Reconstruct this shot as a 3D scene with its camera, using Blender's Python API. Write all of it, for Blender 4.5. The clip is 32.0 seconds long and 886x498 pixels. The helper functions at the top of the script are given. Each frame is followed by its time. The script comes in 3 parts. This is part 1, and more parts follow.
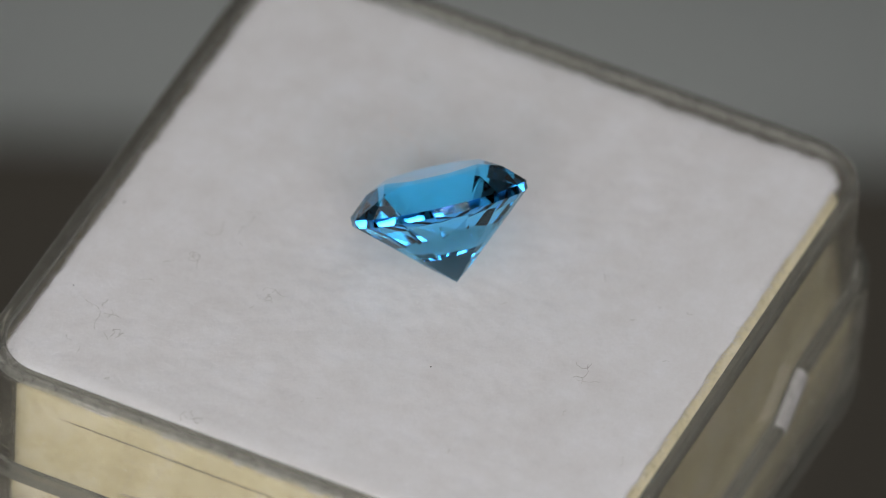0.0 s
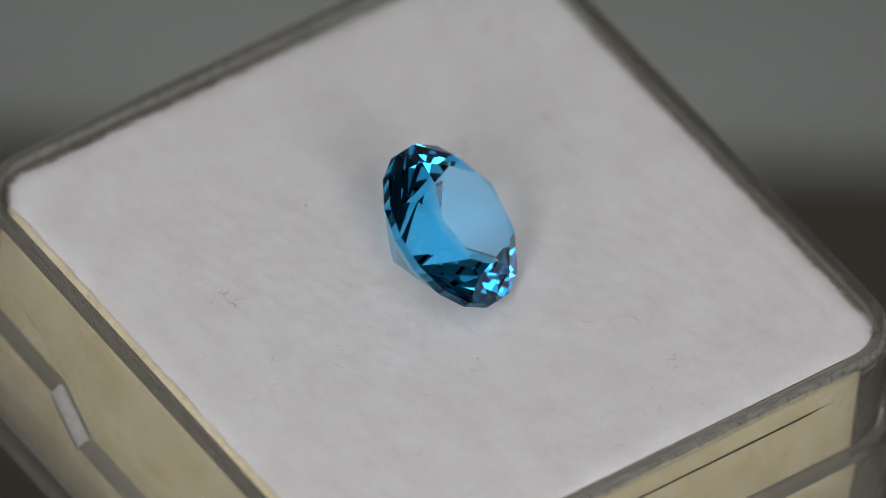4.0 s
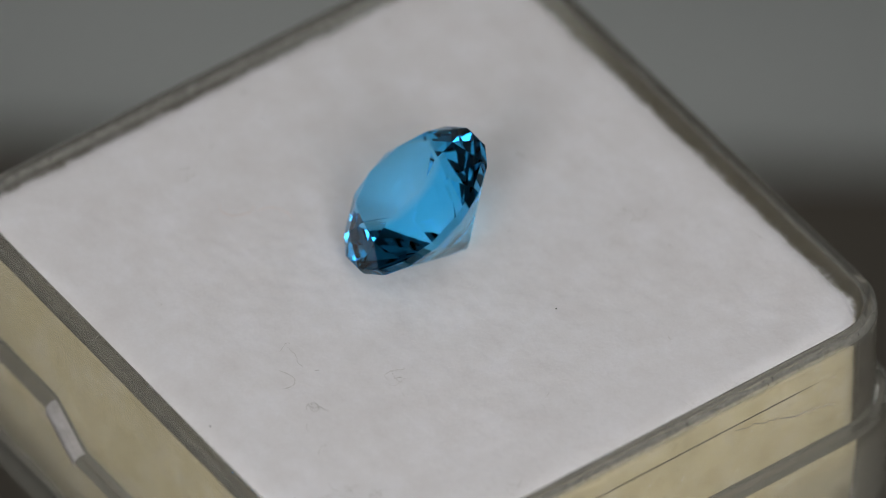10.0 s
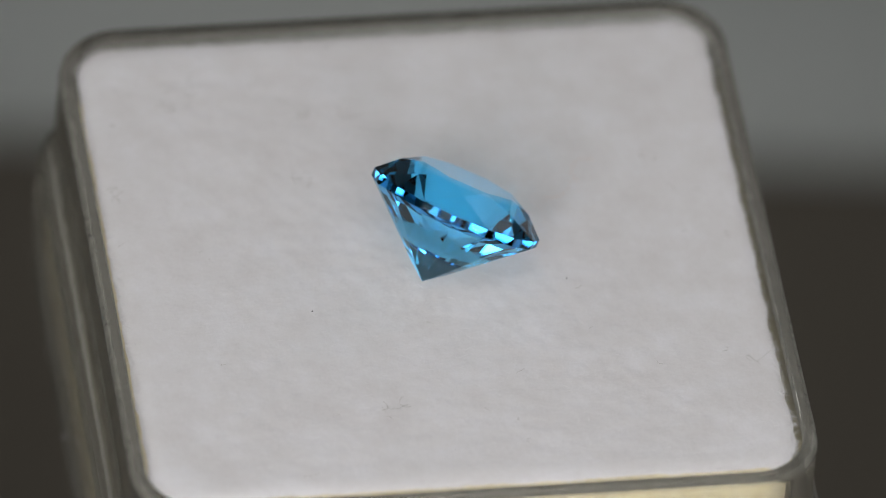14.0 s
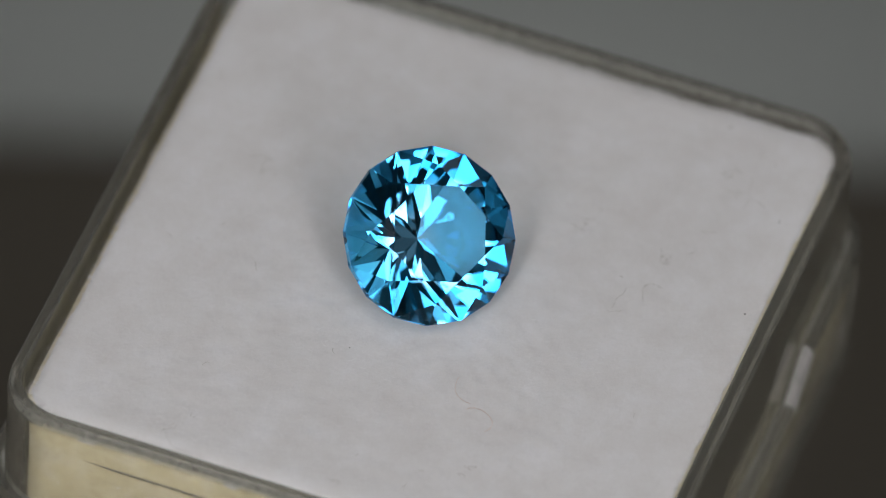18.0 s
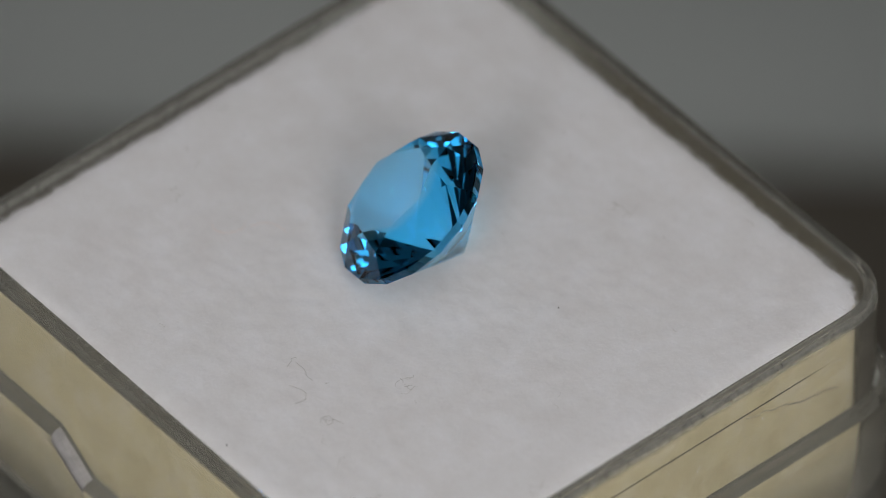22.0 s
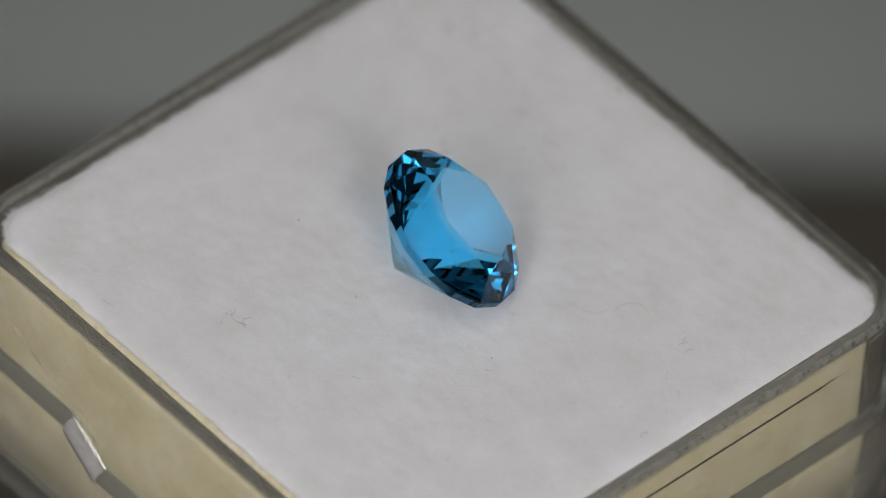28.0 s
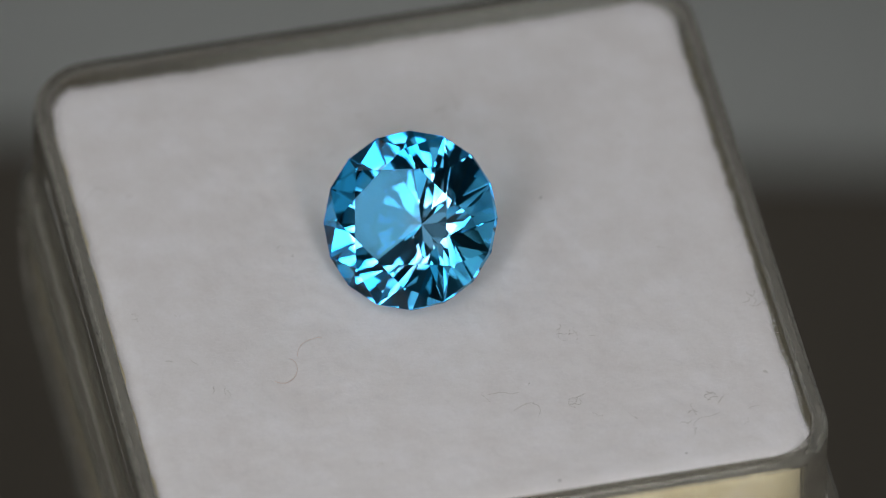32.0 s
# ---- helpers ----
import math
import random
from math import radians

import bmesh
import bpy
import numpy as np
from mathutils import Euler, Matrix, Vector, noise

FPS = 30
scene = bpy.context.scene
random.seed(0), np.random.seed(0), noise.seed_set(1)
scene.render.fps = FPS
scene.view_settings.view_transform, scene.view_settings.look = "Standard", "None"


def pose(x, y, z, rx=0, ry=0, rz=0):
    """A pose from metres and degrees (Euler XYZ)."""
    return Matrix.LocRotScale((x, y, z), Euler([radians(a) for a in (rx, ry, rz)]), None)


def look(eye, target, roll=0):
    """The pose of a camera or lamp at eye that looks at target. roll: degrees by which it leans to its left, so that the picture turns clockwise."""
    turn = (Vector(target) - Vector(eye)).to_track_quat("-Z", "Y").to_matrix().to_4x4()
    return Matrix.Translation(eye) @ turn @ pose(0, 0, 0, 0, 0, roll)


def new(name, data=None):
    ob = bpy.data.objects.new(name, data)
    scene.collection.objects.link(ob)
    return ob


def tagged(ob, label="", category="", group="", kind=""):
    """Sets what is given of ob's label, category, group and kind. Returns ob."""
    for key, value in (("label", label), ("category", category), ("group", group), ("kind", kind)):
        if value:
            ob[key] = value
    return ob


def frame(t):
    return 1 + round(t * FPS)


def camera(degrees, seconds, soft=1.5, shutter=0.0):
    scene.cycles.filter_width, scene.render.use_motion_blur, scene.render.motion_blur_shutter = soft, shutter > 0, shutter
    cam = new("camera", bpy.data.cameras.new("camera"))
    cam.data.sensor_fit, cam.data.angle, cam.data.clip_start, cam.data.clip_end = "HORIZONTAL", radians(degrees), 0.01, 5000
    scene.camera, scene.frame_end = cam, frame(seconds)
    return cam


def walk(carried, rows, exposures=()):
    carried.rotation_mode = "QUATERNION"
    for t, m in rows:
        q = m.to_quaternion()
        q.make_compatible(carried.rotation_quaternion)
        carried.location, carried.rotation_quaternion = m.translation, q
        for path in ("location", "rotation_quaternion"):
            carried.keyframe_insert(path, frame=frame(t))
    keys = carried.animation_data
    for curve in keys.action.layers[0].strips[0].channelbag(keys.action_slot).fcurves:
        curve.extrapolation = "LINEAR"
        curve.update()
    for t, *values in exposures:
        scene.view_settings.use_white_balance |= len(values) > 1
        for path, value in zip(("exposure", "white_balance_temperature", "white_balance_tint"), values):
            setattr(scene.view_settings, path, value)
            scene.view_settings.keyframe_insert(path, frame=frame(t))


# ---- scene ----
DEG_S = 29.7229          # clockwise turn of the platter, degrees a second
TOP = 0.112              # height of the pad's surface above the desk
MM = 0.001

cam = camera(3.8369, 32.0, soft=0.9)
cam.data.dof.use_dof = True
cam.data.dof.focus_distance = 0.5645
cam.data.dof.aperture_fstop = 31.0
CAM = pose(0.0, -0.393768, TOP + 0.409623, 43.89243, -2.23103, 2.23725)
walk(cam, [(0.0, CAM), (32.0, CAM)], [(0.0, -0.1), (1.0, -0.06), (2.0, -0.07), (3.0, -0.14), (5.0, -0.32), (7.0, -0.38), (9.0, -0.35), (10.0, -0.18), (11.0, -0.08), (12.0, -0.16), (13.0, -0.05), (14.0, -0.05), (15.5, -0.2), (19.0, -0.36), (20.0, -0.34), (21.0, -0.33), (22.0, -0.29), (23.0, -0.09), (25.0, -0.09), (28.0, -0.18), (30.0, -0.31), (31.0, -0.39), (32.0, -0.36)])

# ---- light: two panels beside the lens, one above, added fills at the sides and overhead, panels for a bright area behind, in a dim closed room ----
world = bpy.data.worlds.new("world")
scene.world = world
world.use_nodes = True
world.node_tree.nodes["Background"].inputs[0].default_value = (0.5, 0.52, 0.55, 1)
world.node_tree.nodes["Background"].inputs[1].default_value = 0.06


def panel_light(name, turn, rise, wide, high, radiance, colour, away=0.55):
    """A lit panel seen from the stone at that bearing (0: towards the camera, + to its right), height angle and angular size."""
    data = bpy.data.lights.new(name, "AREA")
    w, h = 2 * away * math.tan(radians(wide / 2)), 2 * away * math.tan(radians(high / 2))
    data.shape, data.size, data.size_y = "RECTANGLE", w, h
    data.energy, data.color = radiance * math.pi * w * h * 3.5, colour
    # brightest in the middle of its diffuser, fading towards the rim
    data.use_nodes = True
    nt = data.node_tree
    geo = nt.nodes.new("ShaderNodeNewGeometry")
    off = nt.nodes.new("ShaderNodeVectorMath")
    off.operation = "SUBTRACT"
    off.inputs[1].default_value = (0.5, 0.5, 0)
    nt.links.new(geo.outputs["Parametric"], off.inputs[0])
    far = nt.nodes.new("ShaderNodeVectorMath")
    far.operation = "LENGTH"
    nt.links.new(off.outputs[0], far.inputs[0])
    fade = nt.nodes.new("ShaderNodeMapRange")
    fade.interpolation_type = "SMOOTHSTEP"
    fade.inputs["From Min"].default_value, fade.inputs["From Max"].default_value = 0.08, 0.60
    fade.inputs["To Min"].default_value, fade.inputs["To Max"].default_value = 1.0, 0.0
    nt.links.new(far.outputs["Value"], fade.inputs["Value"])
    nt.links.new(fade.outputs["Result"], nt.nodes["Emission"].inputs["Strength"])
    a, e = radians(turn), radians(rise)
    eye = Vector((math.sin(a) * math.cos(e), -math.cos(a) * math.cos(e), math.sin(e))) * away + Vector((0, 0, TOP))
    ob = new(name, data)
    ob.matrix_world = look(eye, (0, 0, TOP))
    return ob


panel_light("left_lamp", -19.5, 36, 15, 46, 4.63, (1.0, 0.985, 0.97), 0.28)
panel_light("right_lamp", 19.5, 37, 15, 46, 4.34, (1.0, 0.985, 0.97), 0.28)
panel_light("upper_lamp", -2, 72, 44, 16, 1.70, (1.0, 0.985, 0.97), 0.55)
# unseen side fills, added to brighten the flanks of the box
panel_light("right_fill", 66, 40, 64, 30, 0.07, (1.0, 0.985, 0.96), 0.9)
panel_light("left_fill", -66, 40, 64, 30, 0.18, (1.0, 0.985, 0.96), 0.9)
# stand in for unseen brightness behind; the right one is raised to lift the paper
panel_light("rear_panel", 134, 13, 48, 30, 0.45, (1.0, 0.985, 0.96), 0.9)
panel_light("rear_panel", -134, 13, 48, 30, 0.27, (1.0, 0.985, 0.96), 0.9)
# weak unseen overhead fill, added as ambient light for the stone's dark facets
panel_light("ambient_fill", 0, 90, 76, 76, 0.015, (0.97, 0.98, 1.0), 1.55)


# ---- materials ----
def material(name):
    m = bpy.data.materials.new(name)
    m.use_nodes = True
    nt = m.node_tree
    nt.nodes.clear()
    out = nt.nodes.new("ShaderNodeOutputMaterial")
    return m, nt, out


def node(nt, kind, links=(), **values):
    n = nt.nodes.new(kind)
    for key, value in values.items():
        n.inputs[key.replace("_", " ")].default_value = value
    for source, key in links:
        nt.links.new(source, n.inputs[key])
    return n


def coords(nt, scale=(1000, 1000, 1000)):
    """Object coordinates in millimetres."""
    tc = nt.nodes.new("ShaderNodeTexCoord")
    mp = nt.nodes.new("ShaderNodeMapping")
    mp.inputs["Scale"].default_value = scale
    nt.links.new(tc.outputs["Object"], mp.inputs["Vector"])
    return mp.outputs["Vector"]


def ramp(nt, source, stops):
    r = nt.nodes.new("ShaderNodeValToRGB")
    els = r.color_ramp.elements
    while len(els) < len(stops):
        els.new(0.5)
    for e, (pos, col) in zip(els, stops):
        e.position, e.color = pos, (*col, 1)
    nt.links.new(source, r.inputs["Fac"])
    return r.outputs["Color"]


def noise_of(nt, vec, scale, detail=3.0, rough=0.55):
    n = node(nt, "ShaderNodeTexNoise", [(vec, "Vector")], Scale=scale, Detail=detail, Roughness=rough)
    return n.outputs["Fac"]


def bump(nt, height, strength, distance):
    return node(nt, "ShaderNodeBump", [(height, "Height")], Strength=strength, Distance=distance).outputs["Normal"]


def cloth_white():
    m, nt, out = material("white_flock")
    v = coords(nt)
    big = noise_of(nt, v, 0.55, 4, 0.6)
    fine = noise_of(nt, v, 5.5, 5, 0.7)
    tint = ramp(nt, big, [(0.3, (0.62, 0.605, 0.613)), (0.5, (0.65, 0.64, 0.652)), (0.72, (0.69, 0.685, 0.71))])
    grain = ramp(nt, fine, [(0.25, (0.95, 0.945, 0.94)), (0.7, (1, 1, 1))])
    mix = nt.nodes.new("ShaderNodeMix")
    mix.data_type, mix.blend_type = "RGBA", "MULTIPLY"
    mix.inputs["Factor"].default_value = 1.0
    nt.links.new(tint, mix.inputs["A"])
    nt.links.new(grain, mix.inputs["B"])
    b = node(nt, "ShaderNodeBsdfPrincipled", [(mix.outputs["Result"], "Base Color")], Roughness=0.95)
    b.inputs["Specular IOR Level"].default_value = 0.1
    b.inputs["Sheen Weight"].default_value = 0.25
    nt.links.new(bump(nt, noise_of(nt, v, 1.6, 6, 0.7), 0.45, 0.00008), b.inputs["Normal"])
    nt.links.new(b.outputs[0], out.inputs[0])
    return m


def foam_cream():
    m, nt, out = material("cream_foam")
    v = coords(nt)
    big = noise_of(nt, v, 0.45, 4, 0.6)
    fine = noise_of(nt, v, 3.2, 6, 0.75)
    col = ramp(nt, big, [(0.3, (0.61, 0.54, 0.36)), (0.5, (0.69, 0.62, 0.43)), (0.72, (0.75, 0.69, 0.55))])
    pits = ramp(nt, fine, [(0.30, (0.66, 0.645, 0.61)), (0.46, (0.88, 0.88, 0.88)), (0.72, (1.0, 0.985, 0.96))])
    mix = nt.nodes.new("ShaderNodeMix")
    mix.data_type, mix.blend_type = "RGBA", "MULTIPLY"
    mix.inputs["Factor"].default_value = 1.0
    nt.links.new(col, mix.inputs["A"])
    nt.links.new(pits, mix.inputs["B"])
    b = node(nt, "ShaderNodeBsdfPrincipled", [(mix.outputs["Result"], "Base Color")], Roughness=0.9)
    b.inputs["Specular IOR Level"].default_value = 0.2
    nt.links.new(bump(nt, fine, 0.7, 0.0002), b.inputs["Normal"])
    nt.links.new(b.outputs[0], out.inputs[0])
    return m


def clear_plastic():
    m, nt, out = material("clear_polystyrene")
    v = coords(nt)
    rough = ramp(nt, noise_of(nt, v, 0.8, 5, 0.7), [(0.35, (0.008,) * 3), (0.8, (0.05,) * 3)])
    g = node(nt, "ShaderNodeBsdfGlass", [(rough, "Roughness")], IOR=1.55)
    g.inputs["Color"].default_value = (0.97, 0.965, 0.945, 1)
    nt.links.new(bump(nt, noise_of(nt, v, 1.1, 4, 0.6), 0.015, 0.0001), g.inputs["Normal"])
    d = node(nt, "ShaderNodeBsdfDiffuse")
    d.inputs["Color"].default_value = (0.40, 0.395, 0.36, 1)
    t = node(nt, "ShaderNodeBsdfTranslucent")
    t.inputs["Color"].default_value = (0.40, 0.395, 0.36, 1)
    haze = node(nt, "ShaderNodeMixShader", [(d.outputs[0], 1), (t.outputs[0], 2)])
    haze.inputs[0].default_value = 0.4
    dulling = ramp(nt, noise_of(nt, v, 0.6, 5, 0.7), [(0.3, (0.05,) * 3), (0.75, (0.12,) * 3)])
    # the upper edge, 12.2 to 12.7 mm up, is hazier, in patches
    up = node(nt, "ShaderNodeSeparateXYZ", [(v, "Vector")])
    span = nt.nodes.new("ShaderNodeMapRange")
    span.inputs["From Min"].default_value, span.inputs["From Max"].default_value = 12.0, 13.0
    nt.links.new(up.outputs["Z"], span.inputs["Value"])
    edge_band = ramp(nt, span.outputs["Result"], [(0.18, (0.0,) * 3), (0.26, (0.30,) * 3), (0.55, (0.30,) * 3), (0.62, (0.10,) * 3)])
    patchy = ramp(nt, noise_of(nt, v, 2.6, 4, 0.7), [(0.32, (0.3,) * 3), (0.62, (1.0,) * 3)])
    edge_haze = node(nt, "ShaderNodeMath", [(edge_band, 0), (patchy, 1)])
    edge_haze.operation = "MULTIPLY"
    # the lower shell, below 7 mm, is hazier all over
    low = nt.nodes.new("ShaderNodeMapRange")
    low.inputs["From Min"].default_value, low.inputs["From Max"].default_value = 5.4, 6.6
    low.inputs["To Min"].default_value, low.inputs["To Max"].default_value = 0.16, 0.0
    nt.links.new(up.outputs["Z"], low.inputs["Value"])
    shell_haze = node(nt, "ShaderNodeMath", [(low.outputs["Result"], 0), (edge_haze.outputs[0], 1)])
    shell_haze.operation = "ADD"
    # haze on the rims of the two lid-holding sides imitates light piped through the plastic
    side = node(nt, "ShaderNodeMath", [(up.outputs["X"], 0)])
    side.operation = "ABSOLUTE"
    bead_side = nt.nodes.new("ShaderNodeMapRange")
    bead_side.inputs["From Min"].default_value, bead_side.inputs["From Max"].default_value = 13.6, 14.0
    nt.links.new(side.outputs[0], bead_side.inputs["Value"])
    top = nt.nodes.new("ShaderNodeMapRange")
    top.inputs["From Min"].default_value, top.inputs["From Max"].default_value = 11.9, 12.25
    nt.links.new(up.outputs["Z"], top.inputs["Value"])
    both = node(nt, "ShaderNodeMath", [(bead_side.outputs["Result"], 0), (top.outputs["Result"], 1)])
    both.operation = "MULTIPLY"
    rim_glow = node(nt, "ShaderNodeMath", [(both.outputs[0], 0), (shell_haze.outputs[0], 2)])
    rim_glow.operation = "MULTIPLY_ADD"
    rim_glow.inputs[1].default_value = 0.24
    dull = node(nt, "ShaderNodeMath", [(dulling, 0), (rim_glow.outputs[0], 1)])
    dull.operation = "ADD"
    mix = node(nt, "ShaderNodeMixShader", [(dull.outputs[0], 0), (g.outputs[0], 1), (haze.outputs[0], 2)])
    nt.links.new(mix.outputs[0], out.inputs[0])
    return m


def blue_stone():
    """Blue glassy stone; tints set by height stand in for light absorbed along its path."""
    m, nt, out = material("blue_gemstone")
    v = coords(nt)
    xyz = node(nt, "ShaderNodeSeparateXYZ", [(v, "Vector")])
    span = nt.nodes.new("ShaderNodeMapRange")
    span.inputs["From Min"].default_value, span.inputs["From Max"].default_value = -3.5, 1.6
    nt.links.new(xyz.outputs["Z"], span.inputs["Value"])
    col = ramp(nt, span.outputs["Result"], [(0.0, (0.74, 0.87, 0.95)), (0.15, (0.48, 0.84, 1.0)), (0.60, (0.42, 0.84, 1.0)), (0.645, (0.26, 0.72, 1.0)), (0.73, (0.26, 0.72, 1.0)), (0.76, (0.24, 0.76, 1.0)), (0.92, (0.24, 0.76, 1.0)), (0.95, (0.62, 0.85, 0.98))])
    # tinted gloss imitates light absorbed between the inner reflections
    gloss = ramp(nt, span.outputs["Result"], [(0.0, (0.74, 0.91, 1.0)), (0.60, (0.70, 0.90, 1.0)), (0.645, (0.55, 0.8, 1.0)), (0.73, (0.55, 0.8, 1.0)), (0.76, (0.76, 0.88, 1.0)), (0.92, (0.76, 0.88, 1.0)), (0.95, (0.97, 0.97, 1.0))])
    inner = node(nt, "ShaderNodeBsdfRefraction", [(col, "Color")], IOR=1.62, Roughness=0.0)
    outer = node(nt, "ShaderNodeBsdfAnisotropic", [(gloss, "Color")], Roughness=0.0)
    fres = node(nt, "ShaderNodeFresnel", IOR=1.62)
    # straight-on gloss is lowered to suppress lamp flashes on the table
    dulling = nt.nodes.new("ShaderNodeMapRange")
    dulling.interpolation_type = "SMOOTHSTEP"
    dulling.inputs["From Min"].default_value, dulling.inputs["From Max"].default_value = 0.056, 0.070
    dulling.inputs["To Min"].default_value, dulling.inputs["To Max"].default_value = 0.044, 0.0
    nt.links.new(fres.outputs[0], dulling.inputs["Value"])
    sheen = node(nt, "ShaderNodeMath", [(fres.outputs[0], 0), (dulling.outputs["Result"], 1)])
    sheen.operation = "SUBTRACT"
    mix = node(nt, "ShaderNodeMixShader", [(sheen.outputs[0], 0), (inner.outputs[0], 1), (outer.outputs[0], 2)])
    nt.links.new(mix.outputs[0], out.inputs[0])
    return m


def plain(name, stops, scale, roughness, relief=0.0, spec=0.3):
    m, nt, out = material(name)
    v = coords(nt)
    col = ramp(nt, noise_of(nt, v, scale, 5, 0.6), stops)
    b = node(nt, "ShaderNodeBsdfPrincipled", [(col, "Base Color")], Roughness=roughness)
    b.inputs["Specular IOR Level"].default_value = spec
    if relief:
        nt.links.new(bump(nt, noise_of(nt, v, scale * 12, 4, 0.6), 0.5, relief), b.inputs["Normal"])
    nt.links.new(b.outputs[0], out.inputs[0])
    return m


WHITE = cloth_white()
CREAM = foam_cream()
CLEAR = clear_plastic()
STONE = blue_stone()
DESK = plain("dark_desk", [(0.3, (0.076, 0.067, 0.054)), (0.7, (0.096, 0.085, 0.070))], 0.02, 0.6, 0.0002)
GREY = plain("grey_paper", [(0.3, (0.315, 0.332, 0.322)), (0.7, (0.355, 0.373, 0.362))], 0.012, 0.85, 0.0001, 0.15)
WALL = plain("grey_wall_paint", [(0.3, (0.5, 0.5, 0.49)), (0.7, (0.56, 0.56, 0.55))], 0.003, 0.8, 0.0003)
BLACK = plain("black_plastic", [(0.3, (0.018, 0.018, 0.019)), (0.7, (0.03, 0.03, 0.031))], 0.2, 0.45)
SCRATCH = plain("scuffed_plastic", [(0.3, (0.20, 0.185, 0.16)), (0.7, (0.42, 0.40, 0.36))], 1.0, 0.6)
FROST = plain("frosted_plastic", [(0.3, (0.20, 0.192, 0.19)), (0.7, (0.30, 0.287, 0.283))], 1.6, 0.65, 0.00005, 0.2)
LINT = plain("dark_lint", [(0.3, (0.26, 0.245, 0.23)), (0.7, (0.46, 0.44, 0.42))], 2.0, 0.9)
PALE_LINT = plain("reddish_lint", [(0.3, (0.64, 0.52, 0.48)), (0.7, (0.68, 0.60, 0.57))], 2.0, 0.9)


# ---- mesh helpers ----
def part(name, bm, mat, parent=None, label="", smooth=False):
    me = bpy.data.meshes.new(name)
    bm.normal_update()
    bm.to_mesh(me)
    bm.free()
    if smooth:
        for p in me.polygons:
            p.use_smooth = True
    me.materials.append(mat)
    ob = new(name, me)
    if parent:
        ob.parent = parent
    if label:
        tagged(ob, label)
    return ob


def from_lists(name, verts, faces, mat, parent=None, label="", smooth=False):
    me = bpy.data.meshes.new(name)
    me.from_pydata(verts, [], faces)
    me.update()
    if smooth:
        for p in me.polygons:
            p.use_smooth = True
    me.materials.append(mat)
    ob = new(name, me)
    if parent:
        ob.parent = parent
    if label:
        tagged(ob, label)
    return ob


STRAIGHT = 11.9          # half the straight run of each side, mm
RUN = [-11.9, -9.5, -7.4, -6.35, -6.25, -4.15, -4.05, -2.0, 0.0, 2.0, 4.05, 4.15, 6.25, 6.35, 7.4, 9.5]


def outline(half, corner=10, run=RUN):
    """A rounded square in mm, as (u, v, along) counter-clockwise; along is the place on its own side, None in corners."""
    r = half - STRAIGHT
    pts = []
    for k in range(4):
        c, s = ((1, 0), (0, 1), (-1, 0), (0, -1))[k]
        # side k lies at +u, +v, -u, -v in turn
        for a in run:
            pts.append((c * half - s * a, s * half + c * a, a, k))
        for i in range(corner):
            b = radians(90 * i / corner)
            x, y = STRAIGHT + r * math.cos(b), STRAIGHT + r * math.sin(b)
            pts.append((c * x - s * y, s * x + c * y, None, k))
    return pts


def loft(rings, close_first=True, close_last=True):
    """Faces between rings of equal count."""
    verts, faces = [], []
    n = len(rings[0])
    for ring in rings:
        verts += ring
    for j in range(len(rings) - 1):
        for i in range(n):
            k = (i + 1) % n
            faces.append((j * n + i, j * n + k, (j + 1) * n + k, (j + 1) * n + i))
    if close_first:
        faces.append(tuple(reversed(range(n))))
    if close_last:
        faces.append(tuple(range((len(rings) - 1) * n, len(rings) * n)))
    return verts, faces


def slab(name, x0, x1, y0, y1, z0, z1, mat, bevel=0.0):
    bm = bmesh.new()
    bmesh.ops.create_cube(bm, size=1, matrix=Matrix.LocRotScale(((x0 + x1) / 2, (y0 + y1) / 2, (z0 + z1) / 2), None, (x1 - x0, y1 - y0, z1 - z0)))
    if bevel:
        bmesh.ops.bevel(bm, geom=bm.edges[:], offset=bevel, segments=3, affect="EDGES", profile=0.6)
    return part(name, bm, mat)


# ---- the room, the desk and the paper ----
tagged(slab("floor", -2.0, 2.0, -2.0, 2.0, -0.80, -0.75, WALL), "plain grey floor of the room", "floor", kind="structure")
tagged(slab("ceiling", -2.0, 2.0, -2.0, 2.0, 1.75, 1.80, WALL), "plain grey painted ceiling", "ceiling", kind="structure")
for nm, box in (("wall_north", (-2, 2, 1.95, 2.0)), ("wall_south", (-2, 2, -2.0, -1.95)), ("wall_east", (1.95, 2.0, -1.95, 1.95)), ("wall_west", (-2.0, -1.95, -1.95, 1.95))):
    tagged(slab(nm, *box, -0.75, 1.75, WALL), "plain grey painted room wall", "wall", kind="structure")


def build_desk():
    desk = tagged(new("desk"), "dark brown desk with a matt top, under the turntable", "desk")
    desk.location = (0, 0, -0.75)
    bm = bmesh.new()
    bmesh.ops.create_cube(bm, size=1, matrix=Matrix.LocRotScale((0, 0.15, 0.735), None, (1.4, 0.9, 0.03)))
    bmesh.ops.bevel(bm, geom=bm.edges[:], offset=0.003, segments=2, affect="EDGES")
    part("desktop", bm, DESK, desk)
    for x in (-0.64, 0.64):
        for y in (-0.24, 0.54):
            bm = bmesh.new()
            bmesh.ops.create_cube(bm, size=1, matrix=Matrix.LocRotScale((x, y, 0.36), None, (0.05, 0.05, 0.72)))
            part("leg", bm, DESK, desk)
    return desk


build_desk()


